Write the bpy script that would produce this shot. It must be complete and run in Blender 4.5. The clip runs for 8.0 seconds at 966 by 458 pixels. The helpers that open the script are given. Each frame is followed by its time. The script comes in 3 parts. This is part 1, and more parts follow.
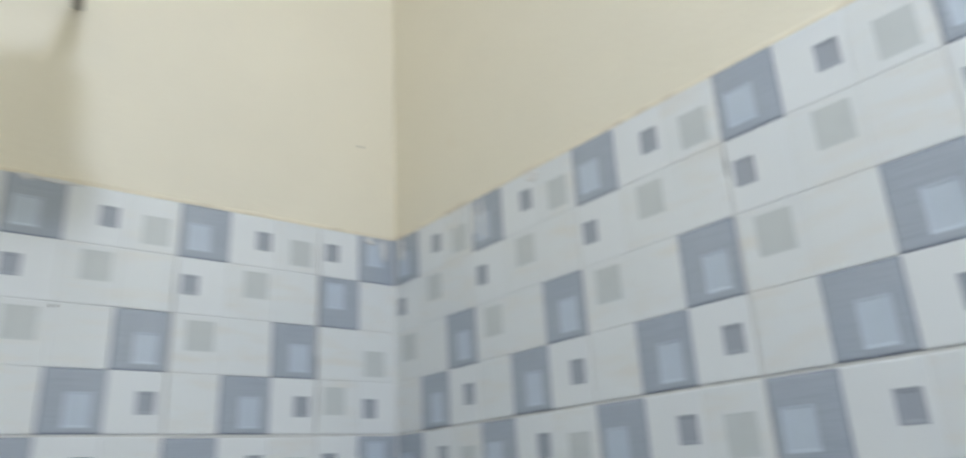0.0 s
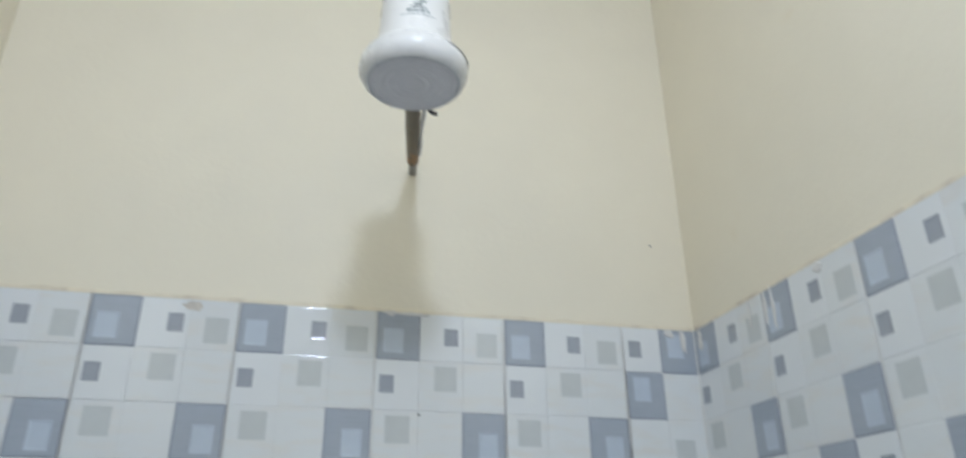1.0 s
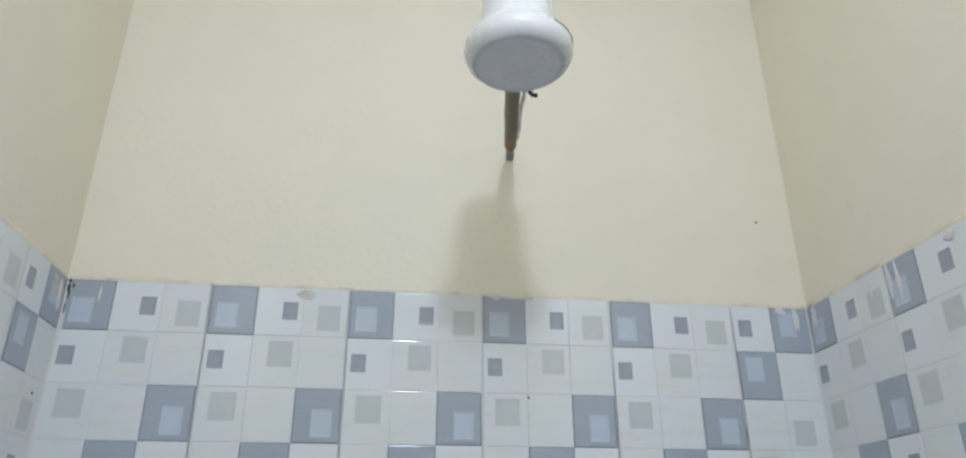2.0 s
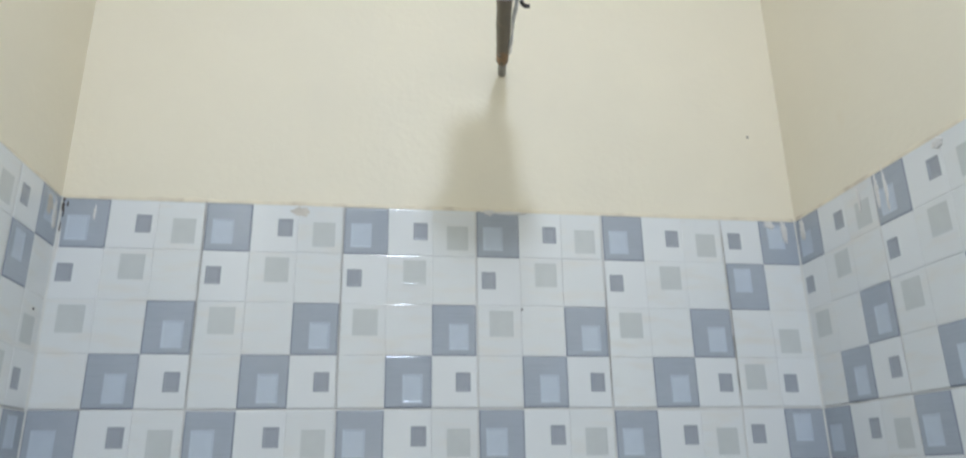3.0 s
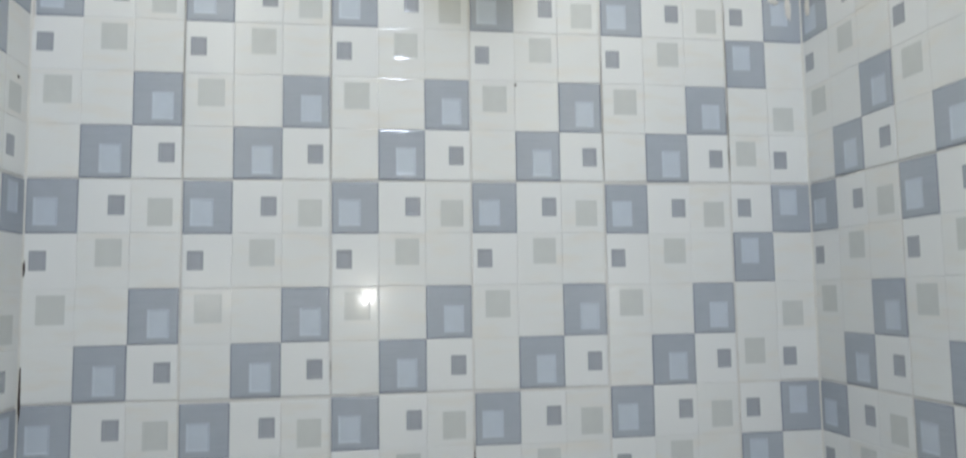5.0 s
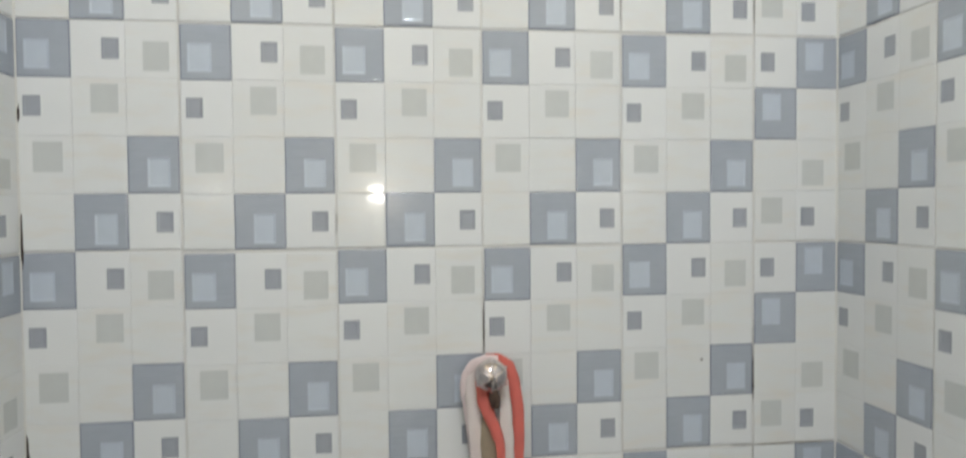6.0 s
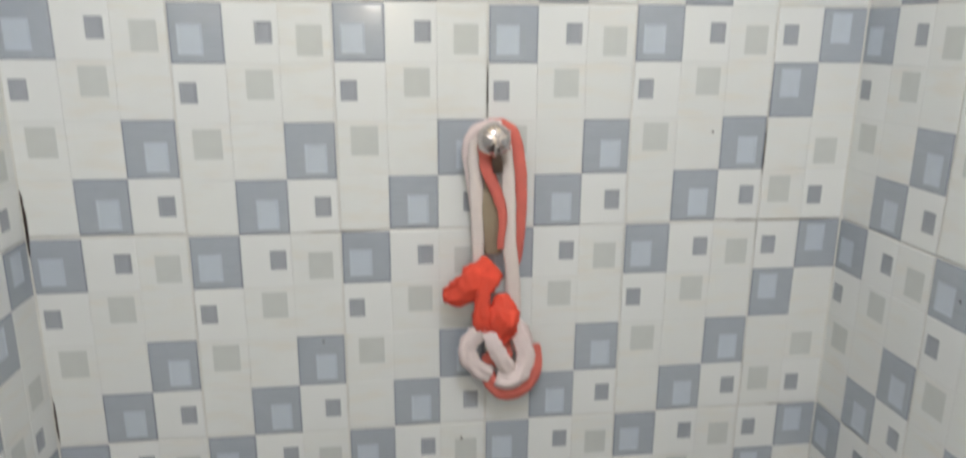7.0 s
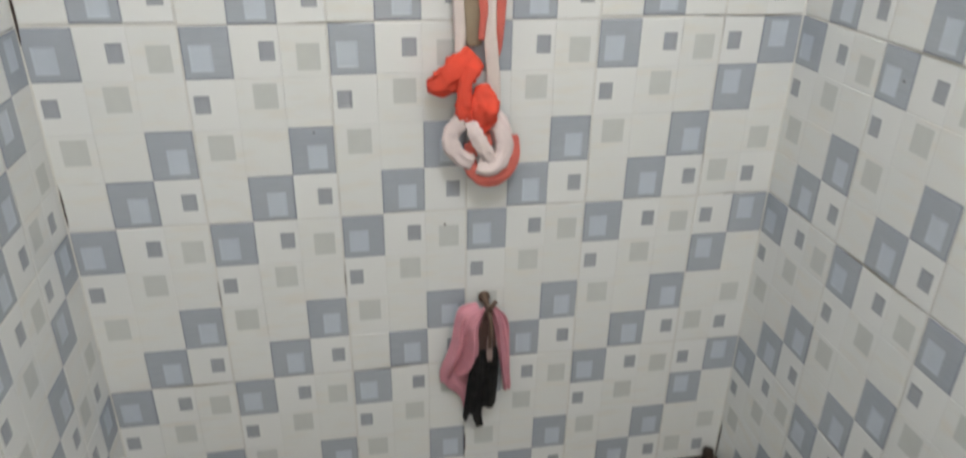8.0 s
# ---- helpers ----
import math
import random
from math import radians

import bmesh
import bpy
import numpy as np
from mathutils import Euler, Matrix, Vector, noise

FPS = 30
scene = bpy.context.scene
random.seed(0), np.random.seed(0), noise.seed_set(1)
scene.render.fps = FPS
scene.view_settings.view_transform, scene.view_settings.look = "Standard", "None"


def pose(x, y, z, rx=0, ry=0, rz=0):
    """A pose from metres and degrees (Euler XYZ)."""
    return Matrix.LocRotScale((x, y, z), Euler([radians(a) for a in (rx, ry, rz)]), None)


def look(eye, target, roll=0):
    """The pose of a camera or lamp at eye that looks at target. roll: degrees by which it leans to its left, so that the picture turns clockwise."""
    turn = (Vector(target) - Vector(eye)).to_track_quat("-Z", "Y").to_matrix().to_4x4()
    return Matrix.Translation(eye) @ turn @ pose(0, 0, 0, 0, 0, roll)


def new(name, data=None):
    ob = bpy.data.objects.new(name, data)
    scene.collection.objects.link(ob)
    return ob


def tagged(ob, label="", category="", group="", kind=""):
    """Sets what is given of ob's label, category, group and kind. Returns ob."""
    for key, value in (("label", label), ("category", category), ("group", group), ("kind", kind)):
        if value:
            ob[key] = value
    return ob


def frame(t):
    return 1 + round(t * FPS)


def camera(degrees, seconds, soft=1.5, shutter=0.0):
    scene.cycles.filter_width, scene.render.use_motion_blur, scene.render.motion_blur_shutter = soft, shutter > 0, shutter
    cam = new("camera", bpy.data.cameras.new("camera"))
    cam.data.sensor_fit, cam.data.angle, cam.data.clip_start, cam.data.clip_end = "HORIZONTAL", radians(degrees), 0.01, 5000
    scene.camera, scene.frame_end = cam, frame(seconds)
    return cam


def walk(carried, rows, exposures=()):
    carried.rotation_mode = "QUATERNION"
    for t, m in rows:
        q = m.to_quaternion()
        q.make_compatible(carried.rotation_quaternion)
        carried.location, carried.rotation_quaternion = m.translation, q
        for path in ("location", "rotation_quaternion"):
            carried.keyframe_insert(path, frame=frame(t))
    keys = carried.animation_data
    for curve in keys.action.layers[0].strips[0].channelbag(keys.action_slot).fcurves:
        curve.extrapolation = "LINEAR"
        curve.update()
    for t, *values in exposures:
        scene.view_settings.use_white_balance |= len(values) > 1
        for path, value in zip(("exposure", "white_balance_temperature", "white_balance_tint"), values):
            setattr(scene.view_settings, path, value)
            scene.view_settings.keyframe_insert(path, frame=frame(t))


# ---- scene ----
cam = camera(66.43, 8.0, soft=2.2, shutter=0.5)
PATH = [
    (0, look((0.5296, -0.9530, 1.4245), (1.1306, -0.2238, 1.7519), -3.14)),
    (0.2, look((0.5221, -0.9807, 1.4266), (1.0048, -0.1693, 1.7561), -1.71)),
    (0.3, look((0.5165, -0.9975, 1.4279), (0.9554, -0.1621, 1.7588), -1.25)),
    (0.5, look((0.5069, -1.0338, 1.4345), (0.8599, -0.1671, 1.7871), -1.57)),
    (0.7, look((0.5003, -1.0650, 1.4401), (0.7954, -0.1877, 1.8185), -1.59)),
    (1, look((0.4958, -1.0871, 1.4496), (0.7171, -0.2022, 1.8595), -0.59)),
    (1.2, look((0.4870, -1.0793, 1.4505), (0.6682, -0.1994, 1.8899), -0.08)),
    (1.5, look((0.4666, -1.0749, 1.4475), (0.6009, -0.1771, 1.8669), -0.12)),
    (1.7, look((0.4582, -1.0740, 1.4454), (0.5804, -0.1712, 1.8579), 0.03)),
    (2.8, look((0.4525, -1.0657, 1.4164), (0.5915, -0.1339, 1.7518), -0.80)),
    (3, look((0.4527, -1.0689, 1.4138), (0.5919, -0.1296, 1.7273), -0.93)),
    (3.5, look((0.4531, -1.0737, 1.3984), (0.6071, -0.1175, 1.6474), -1.01)),
    (4, look((0.4514, -1.0663, 1.3857), (0.6056, -0.1032, 1.6064), -0.82)),
    (4.5, look((0.4541, -1.0613, 1.3709), (0.6168, -0.0897, 1.5430), -0.96)),
    (4.7, look((0.4579, -1.0587, 1.3634), (0.6106, -0.0791, 1.4941), -0.89)),
    (5.8, look((0.4617, -1.0258, 1.2645), (0.6022, -0.0358, 1.2678), -0.64)),
    (6, look((0.4626, -1.0171, 1.2562), (0.5967, -0.0266, 1.2252), -0.51)),
    (6.5, look((0.4629, -0.9985, 1.2109), (0.5768, -0.0123, 1.0906), -0.65)),
    (7, look((0.4639, -0.9854, 1.1613), (0.5918, -0.0273, 0.9051), 0.40)),
    (7.2, look((0.4594, -0.9948, 1.1494), (0.6008, -0.0485, 0.8587), 0.77)),
    (7.5, look((0.4468, -1.0258, 1.1288), (0.6132, -0.0940, 0.8064), 0.84)),
    (7.8, look((0.4395, -1.0490, 1.1088), (0.5971, -0.1497, 0.7007), 0.65)),
    (8, look((0.4287, -1.0744, 1.0994), (0.5927, -0.1922, 0.6581), 1.04)),
]
EXPOSURES = [(0, -0.01, 5800, 9.5), (1, -0.17, 5650, 9.5), (1.5, -0.18, 5600, 9.5), (1.7, -0.17, 5620, 9.5), (3, 0.02, 5760, 9.5), (3.5, 0.03, 5800, 9.5), (4.7, 0.13, 5920, 10), (5.8, 0.30, 6400, 10.5), (6.5, 0.49, 6520, 11), (7, 0.69, 6550, 11.5), (7.4, 0.79, 6600, 11.5), (8, 0.82, 6600, 11.5)]
walk(cam, PATH, EXPOSURES)

# ---- light: one bulb under the ceiling, and a smaller lamp at the far end that glints on the glaze ----
world = bpy.data.worlds.new("world")
scene.world = world
world.use_nodes = True
world.node_tree.nodes["Background"].inputs["Color"].default_value = (0.5, 0.5, 0.5, 1)
world.node_tree.nodes["Background"].inputs["Strength"].default_value = 0.02


def lamp(name, place, watts, radius, colour):
    data = bpy.data.lights.new(name, "POINT")
    data.energy, data.shadow_soft_size, data.color = watts, radius, colour
    ob = new(name, data)
    ob.location = place
    return ob


lamp("ceiling_bulb", (0.530, -1.43, 2.465), 18.9, 0.058, (0.905, 0.97, 1.11))
lamp("far_lamp", (0.440, -2.90, 1.330), 3.6, 0.021, (1.0, 0.97, 0.95))


# ---- materials ----
def material(name, colour, rough=0.5, metal=0.0, scale=30.0, vary=0.08, bump=0.0, bump_scale=60.0, coat=0.0, random_tint=0.0, shine=0.5, stretch=1.0, spot=None, spot_scale=8.0, spot_edge=(0.6, 0.7)):
    """Base colour with two scales of variation, optional stains of colour `spot`, and a fine relief."""
    m = bpy.data.materials.new(name)
    m.use_nodes = True
    nt = m.node_tree
    n, l = nt.nodes, nt.links
    b = n["Principled BSDF"]
    b.inputs["Roughness"].default_value = rough
    b.inputs["Metallic"].default_value = metal
    b.inputs["Coat Weight"].default_value = coat
    b.inputs["Specular IOR Level"].default_value = shine
    geo = n.new("ShaderNodeNewGeometry")

    def noise_tex(s, detail=4.0):
        t = n.new("ShaderNodeTexNoise")
        t.inputs["Scale"].default_value, t.inputs["Detail"].default_value = s, detail
        l.new(geo.outputs["Position"], t.inputs["Vector"])
        return t

    def mix(a, c, fac, kind="MIX"):
        x = n.new("ShaderNodeMix")
        x.data_type, x.blend_type = "RGBA", kind
        for socket, v in ((x.inputs[6], a), (x.inputs[7], c), (x.inputs[0], fac)):
            if isinstance(v, bpy.types.NodeSocket):
                l.new(v, socket)
            else:
                socket.default_value = v
        return x.outputs[2]

    def span(sock, lo, hi, a=0.0, c=1.0):
        r = n.new("ShaderNodeMapRange")
        l.new(sock, r.inputs[0])
        for i, v in enumerate((lo, hi, a, c)):
            r.inputs[i + 1].default_value = v
        return r.outputs[0]

    dark = (*[c * (1 - vary) for c in colour], 1)
    lite = (*[min(1, c * (1 + vary)) for c in colour], 1)
    fine, broad = noise_tex(scale), noise_tex(scale * 0.13)
    col = mix(dark, lite, span(fine.outputs[0], 0.3, 0.7))
    col = mix(col, mix(dark, lite, span(broad.outputs[0], 0.35, 0.65)), 0.5)
    if random_tint:
        info = n.new("ShaderNodeObjectInfo")
        col = mix(col, (*[c * (1 - random_tint) for c in colour], 1), info.outputs["Random"])
    if spot:
        st = noise_tex(spot_scale, 6.0)
        if stretch != 1.0:
            squash = n.new("ShaderNodeVectorMath")
            squash.operation = "MULTIPLY"
            squash.inputs[1].default_value = (1, 1, stretch)
            l.new(geo.outputs["Position"], squash.inputs[0])
            l.new(squash.outputs[0], st.inputs["Vector"])
        col = mix(col, (*spot, 1), span(st.outputs[0], *spot_edge))
    l.new(col, b.inputs["Base Color"])
    l.new(span(fine.outputs[0], 0.3, 0.7, rough * 0.85, min(1, rough * 1.2)), b.inputs["Roughness"])
    if bump:
        bt = noise_tex(bump_scale, 3.0)
        bp = n.new("ShaderNodeBump")
        bp.inputs["Strength"].default_value = 1.0
        bp.inputs["Distance"].default_value = bump
        l.new(bt.outputs[0], bp.inputs["Height"])
        l.new(bp.outputs[0], b.inputs["Normal"])
    return m


PAINT = material("cream_paint", (0.865, 0.800, 0.640), 0.6, scale=9, vary=0.03, bump=0.0006, bump_scale=90, spot=(0.83, 0.735, 0.54), spot_scale=5, spot_edge=(0.68, 0.8))
CEIL = material("ceiling_paint", (0.850, 0.810, 0.700), 0.7, scale=12, vary=0.04, bump=0.0006, bump_scale=80)
GLAZE = dict(rough=0.05, shine=0.55, bump=0.00007, bump_scale=55)
WHITE = material("white_glaze", (0.800, 0.820, 0.815), scale=26, vary=0.025, random_tint=0.03, stretch=4.0, spot=(0.785, 0.775, 0.735), spot_scale=14, spot_edge=(0.48, 0.72), **GLAZE)
# shaded copies of the blue and slate glaze, for the rims
BLUE_RIM_SHADE = material("shaded_blue_rim", (0.285, 0.315, 0.385), scale=60, vary=0.06, **GLAZE)
SLATE_RIM_SHADE = material("shaded_slate_rim", (0.275, 0.300, 0.345), scale=60, vary=0.06, **GLAZE)
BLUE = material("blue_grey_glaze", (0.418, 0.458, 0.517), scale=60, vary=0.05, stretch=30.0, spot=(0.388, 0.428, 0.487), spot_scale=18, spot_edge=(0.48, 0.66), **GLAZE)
PALE = material("pale_blue_glaze", (0.555, 0.620, 0.695), scale=60, vary=0.04, **GLAZE)
SMALL = material("slate_glaze", (0.385, 0.410, 0.457), scale=60, vary=0.05, **GLAZE)
GREY = material("light_grey_glaze", (0.615, 0.640, 0.630), scale=60, vary=0.04, **GLAZE)
CLEAN = material("clean_white_glaze", (0.815, 0.835, 0.835), scale=26, vary=0.015, random_tint=0.02, **GLAZE)
GROUT = material("grout", (0.690, 0.690, 0.665), 0.9, scale=40, vary=0.1, spot=(0.06, 0.05, 0.045), spot_scale=5.5, spot_edge=(0.62, 0.70))
BEAD = material("corner_filler", (0.70, 0.70, 0.67), 0.6, scale=40, vary=0.08, spot=(0.30, 0.28, 0.25), spot_scale=9, spot_edge=(0.60, 0.72))
CEMENT_OR_GLINT = material("cement_smear", (0.74, 0.73, 0.70), 0.8, scale=90, vary=0.1, bump=0.0006, bump_scale=200)
# floor colour set near black so little light bounces onto the lower walls
FLOOR = material("low_bounce_floor", (0.070, 0.062, 0.055), 0.5, scale=25, vary=0.15, bump=0.0008, bump_scale=60)
MILDEW = material("grey_mildew", (0.340, 0.315, 0.270), 0.85, scale=120, vary=0.3)
SMUDGE = material("tan_smudge", (0.640, 0.600, 0.530), 0.7, scale=150, vary=0.2)
RIDGE = material("stained_filler", (0.82, 0.75, 0.59), 0.75, scale=60, vary=0.08, bump=0.0008, bump_scale=150, spot=(0.64, 0.57, 0.45), spot_scale=26, spot_edge=(0.52, 0.70))
GRIME = material("dark_grime", (0.045, 0.03, 0.022), 0.8, scale=120, vary=0.3, bump=0.001, bump_scale=200)
PLASTIC = material("white_plastic", (0.820, 0.810, 0.790), 0.28, scale=40, vary=0.015)
PLATE = material("spray_plate_plastic", (0.920, 0.885, 0.875), 0.5, scale=90, vary=0.05)
INK = material("grey_green_ink", (0.34, 0.38, 0.37), 0.5, scale=90, vary=0.1)
PIPE = material("brown_pipe_plastic", (0.20, 0.16, 0.11), 0.5, scale=60, vary=0.2, spot=(0.32, 0.25, 0.16), spot_scale=40)
RUST = material("rusty_ring", (0.340, 0.210, 0.110), 0.7, scale=120, vary=0.25, spot=(0.20, 0.15, 0.10), spot_scale=90, spot_edge=(0.48, 0.6))
WIRE = material("dark_wire", (0.05, 0.05, 0.055), 0.5, scale=100)
CHROME = material("chrome", (0.66, 0.60, 0.585), 0.16, 1.0, scale=60, vary=0.06, bump=0.0001, bump_scale=70)
BRASS = material("tarnished_metal", (0.15, 0.10, 0.075), 0.45, 0.5, scale=70, vary=0.3)
CLOTH = dict(rough=0.9, bump=0.0006, bump_scale=420)
PINKWHITE = material("pale_pink_cloth", (0.800, 0.680, 0.670), scale=70, vary=0.06, **CLOTH)
OFFWHITE = material("off_white_cloth", (0.750, 0.670, 0.640), scale=70, vary=0.06, **CLOTH)
RED = material("coral_red_cloth", (0.86, 0.095, 0.055), scale=60, vary=0.12, **CLOTH)
SALMON = material("faded_red_cloth", (0.700, 0.170, 0.135), scale=60, vary=0.12, **CLOTH)
OLIVE = material("brown_olive_cloth", (0.330, 0.265, 0.190), scale=60, vary=0.15, **CLOTH)
PINK = material("dusty_pink_cloth", (0.66, 0.29, 0.35), scale=50, vary=0.15, **CLOTH)
TAG = material("dull_pink_tag", (0.34, 0.25, 0.235), scale=50, vary=0.1, **CLOTH)
LINING = material("dark_brown_cloth", (0.11, 0.065, 0.055), scale=50, vary=0.2, **CLOTH)
BLACK = material("black_cloth", (0.006, 0.0055, 0.0055), scale=50, vary=0.3, **CLOTH)


# ---- building helpers ----
def empty(name, m=None):
    ob = new(name)
    if m is not None:
        ob.matrix_world = m
    return ob


def part(name, bm, mat, parent, label="", smooth=False):
    me = bpy.data.meshes.new(name)
    bmesh.ops.recalc_face_normals(bm, faces=bm.faces)
    bm.to_mesh(me)
    bm.free()
    for m in mat if isinstance(mat, (list, tuple)) else [mat]:
        me.materials.append(m)
    if smooth:
        for p in me.polygons:
            p.use_smooth = True
    ob = new(name, me)
    ob.parent = parent
    return tagged(ob, label=label)


def box(x0, x1, y0, y1, z0, z1, bevel=0.0):
    bm = bmesh.new()
    bmesh.ops.create_cube(bm, size=1)
    for v in bm.verts:
        v.co = ((x0 + x1) / 2 + v.co.x * (x1 - x0), (y0 + y1) / 2 + v.co.y * (y1 - y0), (z0 + z1) / 2 + v.co.z * (z1 - z0))
    if bevel:
        bmesh.ops.bevel(bm, geom=bm.edges[:], offset=bevel, segments=2, affect="EDGES")
    return bm


def lathe(profile, n=48, bm=None):
    """Turn (radius, height) pairs about z."""
    bm = bm or bmesh.new()
    rings = []
    for r, z in profile:
        if r < 1e-6:
            rings.append([bm.verts.new((0, 0, z))])
        else:
            rings.append([bm.verts.new((r * math.cos(2 * math.pi * i / n), r * math.sin(2 * math.pi * i / n), z)) for i in range(n)])
    for a, b in zip(rings, rings[1:]):
        for i in range(n):
            j = (i + 1) % n
            if len(a) == 1 and len(b) > 1:
                bm.faces.new((a[0], b[i], b[j]))
            elif len(b) == 1 and len(a) > 1:
                bm.faces.new((a[i], a[j], b[0]))
            elif len(a) > 1:
                bm.faces.new((a[i], a[j], b[j], b[i]))
    return bm


def spline(points, steps=8):
    """Catmull-Rom through the points."""
    p = [Vector(points[0])] + [Vector(q) for q in points] + [Vector(points[-1])]
    out = []
    for i in range(1, len(p) - 2):
        for s in range(steps):
            t = s / steps
            a, b, c, d = p[i - 1:i + 3]
            out.append(0.5 * ((2 * b) + (c - a) * t + (2 * a - 5 * b + 4 * c - d) * t * t + (3 * b - a - 3 * c + d) * t ** 3))
    return out + [p[-2]]


def sweep(points, wide, thick, n=12, taper=(1.0, 1.0), wrinkle=0.0, seed=0, bm=None, crease=0.0):
    """A soft band along a spline: oval section, `wide` in the plane of the wall and `thick` away from it."""
    bm = bm or bmesh.new()
    path = spline(points)
    rings = []
    for i, c in enumerate(path):
        d = (path[min(i + 1, len(path) - 1)] - path[max(i - 1, 0)]).normalized()
        side = d.cross(Vector((0, -1, 0)))
        side = side.normalized() if side.length > 0.05 else Vector((1, 0, 0))
        out = side.cross(d).normalized()
        f = i / (len(path) - 1)
        at = f * (len(taper) - 1)
        lo = min(int(at), len(taper) - 2)
        k = taper[lo] + (taper[lo + 1] - taper[lo]) * (at - lo)
        ring = []
        for j in range(n):
            a = 2 * math.pi * j / n
            w = 1 + wrinkle * noise.noise((f * 9 + seed, 3 * math.cos(a), 3 * math.sin(a)))
            fold = crease * noise.noise((math.cos(a) * 4 + seed, f * 3, seed)) * (0.3 + abs(math.sin(a)))
            ring.append(bm.verts.new(c + side * (math.cos(a) * wide / 2 * k * w) + out * (math.sin(a) * thick / 2 * (0.5 + 0.5 * k) * w + fold)))
        rings.append(ring)
    for a, b in zip(rings, rings[1:]):
        for j in range(n):
            bm.faces.new((a[j], a[(j + 1) % n], b[(j + 1) % n], b[j]))
    for r in (rings[0], rings[-1]):
        bm.faces.new(r)
    return bm


def drape(left, right, folds, depth, seed, thick=0.0025, rows=34, cols=30, ragged=0.0):
    """A hanging cloth between two edge lines, each a list of points from top to bottom, folded lengthwise."""
    bm = bmesh.new()
    la, ra = spline(left, 12), spline(right, 12)
    sides = []
    for off in (0, thick):
        grid = []
        for i in range(rows):
            f = i / (rows - 1)
            a, b = la[round(f * (len(la) - 1))], ra[round(f * (len(ra) - 1))]
            line = []
            for j in range(cols):
                g = j / (cols - 1)
                p = a.lerp(b, g)
                w = noise.noise((g * folds + seed, f * 1.4, seed)) + 0.5 * noise.noise((g * folds * 2.3, f * 4, seed + 5))
                edge = min(1.0, 4 * g, 4 * (1 - g)) * 0.7 + 0.3
                p = p + Vector((0, -depth * (0.6 + w) * edge - off, ragged * noise.noise((g * 5, seed, 2.0)) * f))
                line.append(bm.verts.new(p))
            grid.append(line)
        sides.append(grid)
    front, back = sides[1], sides[0]
    for i in range(rows - 1):
        for j in range(cols - 1):
            bm.faces.new((front[i][j], front[i][j + 1], front[i + 1][j + 1], front[i + 1][j]))
            bm.faces.new((back[i][j], back[i + 1][j], back[i + 1][j + 1], back[i][j + 1]))
    rim = [(0, j) for j in range(cols)] + [(i, cols - 1) for i in range(1, rows)] + [(rows - 1, j) for j in range(cols - 2, -1, -1)] + [(i, 0) for i in range(rows - 2, 0, -1)]
    for (a, b), (c, d) in zip(rim, rim[1:] + rim[:1]):
        bm.faces.new((front[a][b], back[a][b], back[c][d], front[c][d]))
    return bm


# ---- the room: 1.13 m wide, tiled to 1.80 m, ceiling at 2.62 m ----
WIDTH, DEPTH, TILED, HEIGHT = 1.132, 3.00, 1.80, 2.62
TW, TH = 0.200, 0.300            # a wall tile
CW, CH = TW / 3, TH / 4          # one field of its printed pattern

floor = tagged(part("floor", box(-0.15, WIDTH + 0.15, -DEPTH - 0.15, 0.15, -0.10, 0.0), FLOOR, None), "shower floor, near black to cut bounce light", "floor", kind="structure")
ceiling = tagged(part("ceiling", box(-0.15, WIDTH + 0.15, -DEPTH - 0.15, 0.15, HEIGHT, HEIGHT + 0.1), CEIL, None), "painted off-white ceiling slab", "ceiling", kind="structure")

WALLS = {
    "wall_back": pose(0, 0, 0, 0, 0, 0),
    "wall_right": pose(WIDTH, 0, 0, 0, 0, -90.5),
    "wall_left": pose(0, 0, 0, 0, 0, 90.2),
    "wall_front": pose(WIDTH, -DEPTH, 0, 0, 0, 180),
}
LONG = {"wall_back": (-0.12, WIDTH + 0.12), "wall_right": (-0.10, DEPTH + 0.1), "wall_left": (-DEPTH - 0.1, 0.10), "wall_front": (-0.12, WIDTH + 0.12)}
wall = {}
for name, m in WALLS.items():
    a, b = LONG[name]
    wall[name] = tagged(empty(name, m), "cream painted wall above printed ceramic tiles" if name != "wall_front" else "plain cream painted wall", "wall", kind="structure")
    low = TILED if name != "wall_front" else 0.0
    part("plaster", box(a, b, 0.0015, 0.15, low, HEIGHT), PAINT, wall[name], "cream painted plaster")
    if low:
        part("grout", box(a, b, 0.0008, 0.14, 0.0, low), GROUT, wall[name], "pale grout with dark mould in places")

# ---- things: the electric shower ----
SX, SY, SZ = 0.5915, -0.38, 1.950
shower = tagged(empty("electric_shower", pose(SX, SY, SZ)), "white plastic electric shower head on a brown wall pipe", "shower head")
part("body", lathe([(0.0, 0.142), (0.016, 0.1415), (0.029, 0.139), (0.0365, 0.133), (0.0400, 0.124), (0.0412, 0.110), (0.0422, 0.080), (0.0440, 0.055), (0.0462, 0.046), (0.0470, 0.036)]), PLASTIC, shower, smooth=True)
SLIM = 0.965
part("spray_head", lathe([(r * SLIM, z) for r, z in ((0.0455, 0.046), (0.050, 0.0435), (0.0575, 0.0375), (0.0622, 0.0310), (0.0636, 0.0285), (0.0632, 0.0277), (0.0647, 0.0262), (0.0657, 0.021), (0.0647, 0.013), (0.061, 0.0065), (0.0565, 0.0022), (0.0535, 0.001), (0.053, 0.003))], 64), PLASTIC, shower, smooth=True)
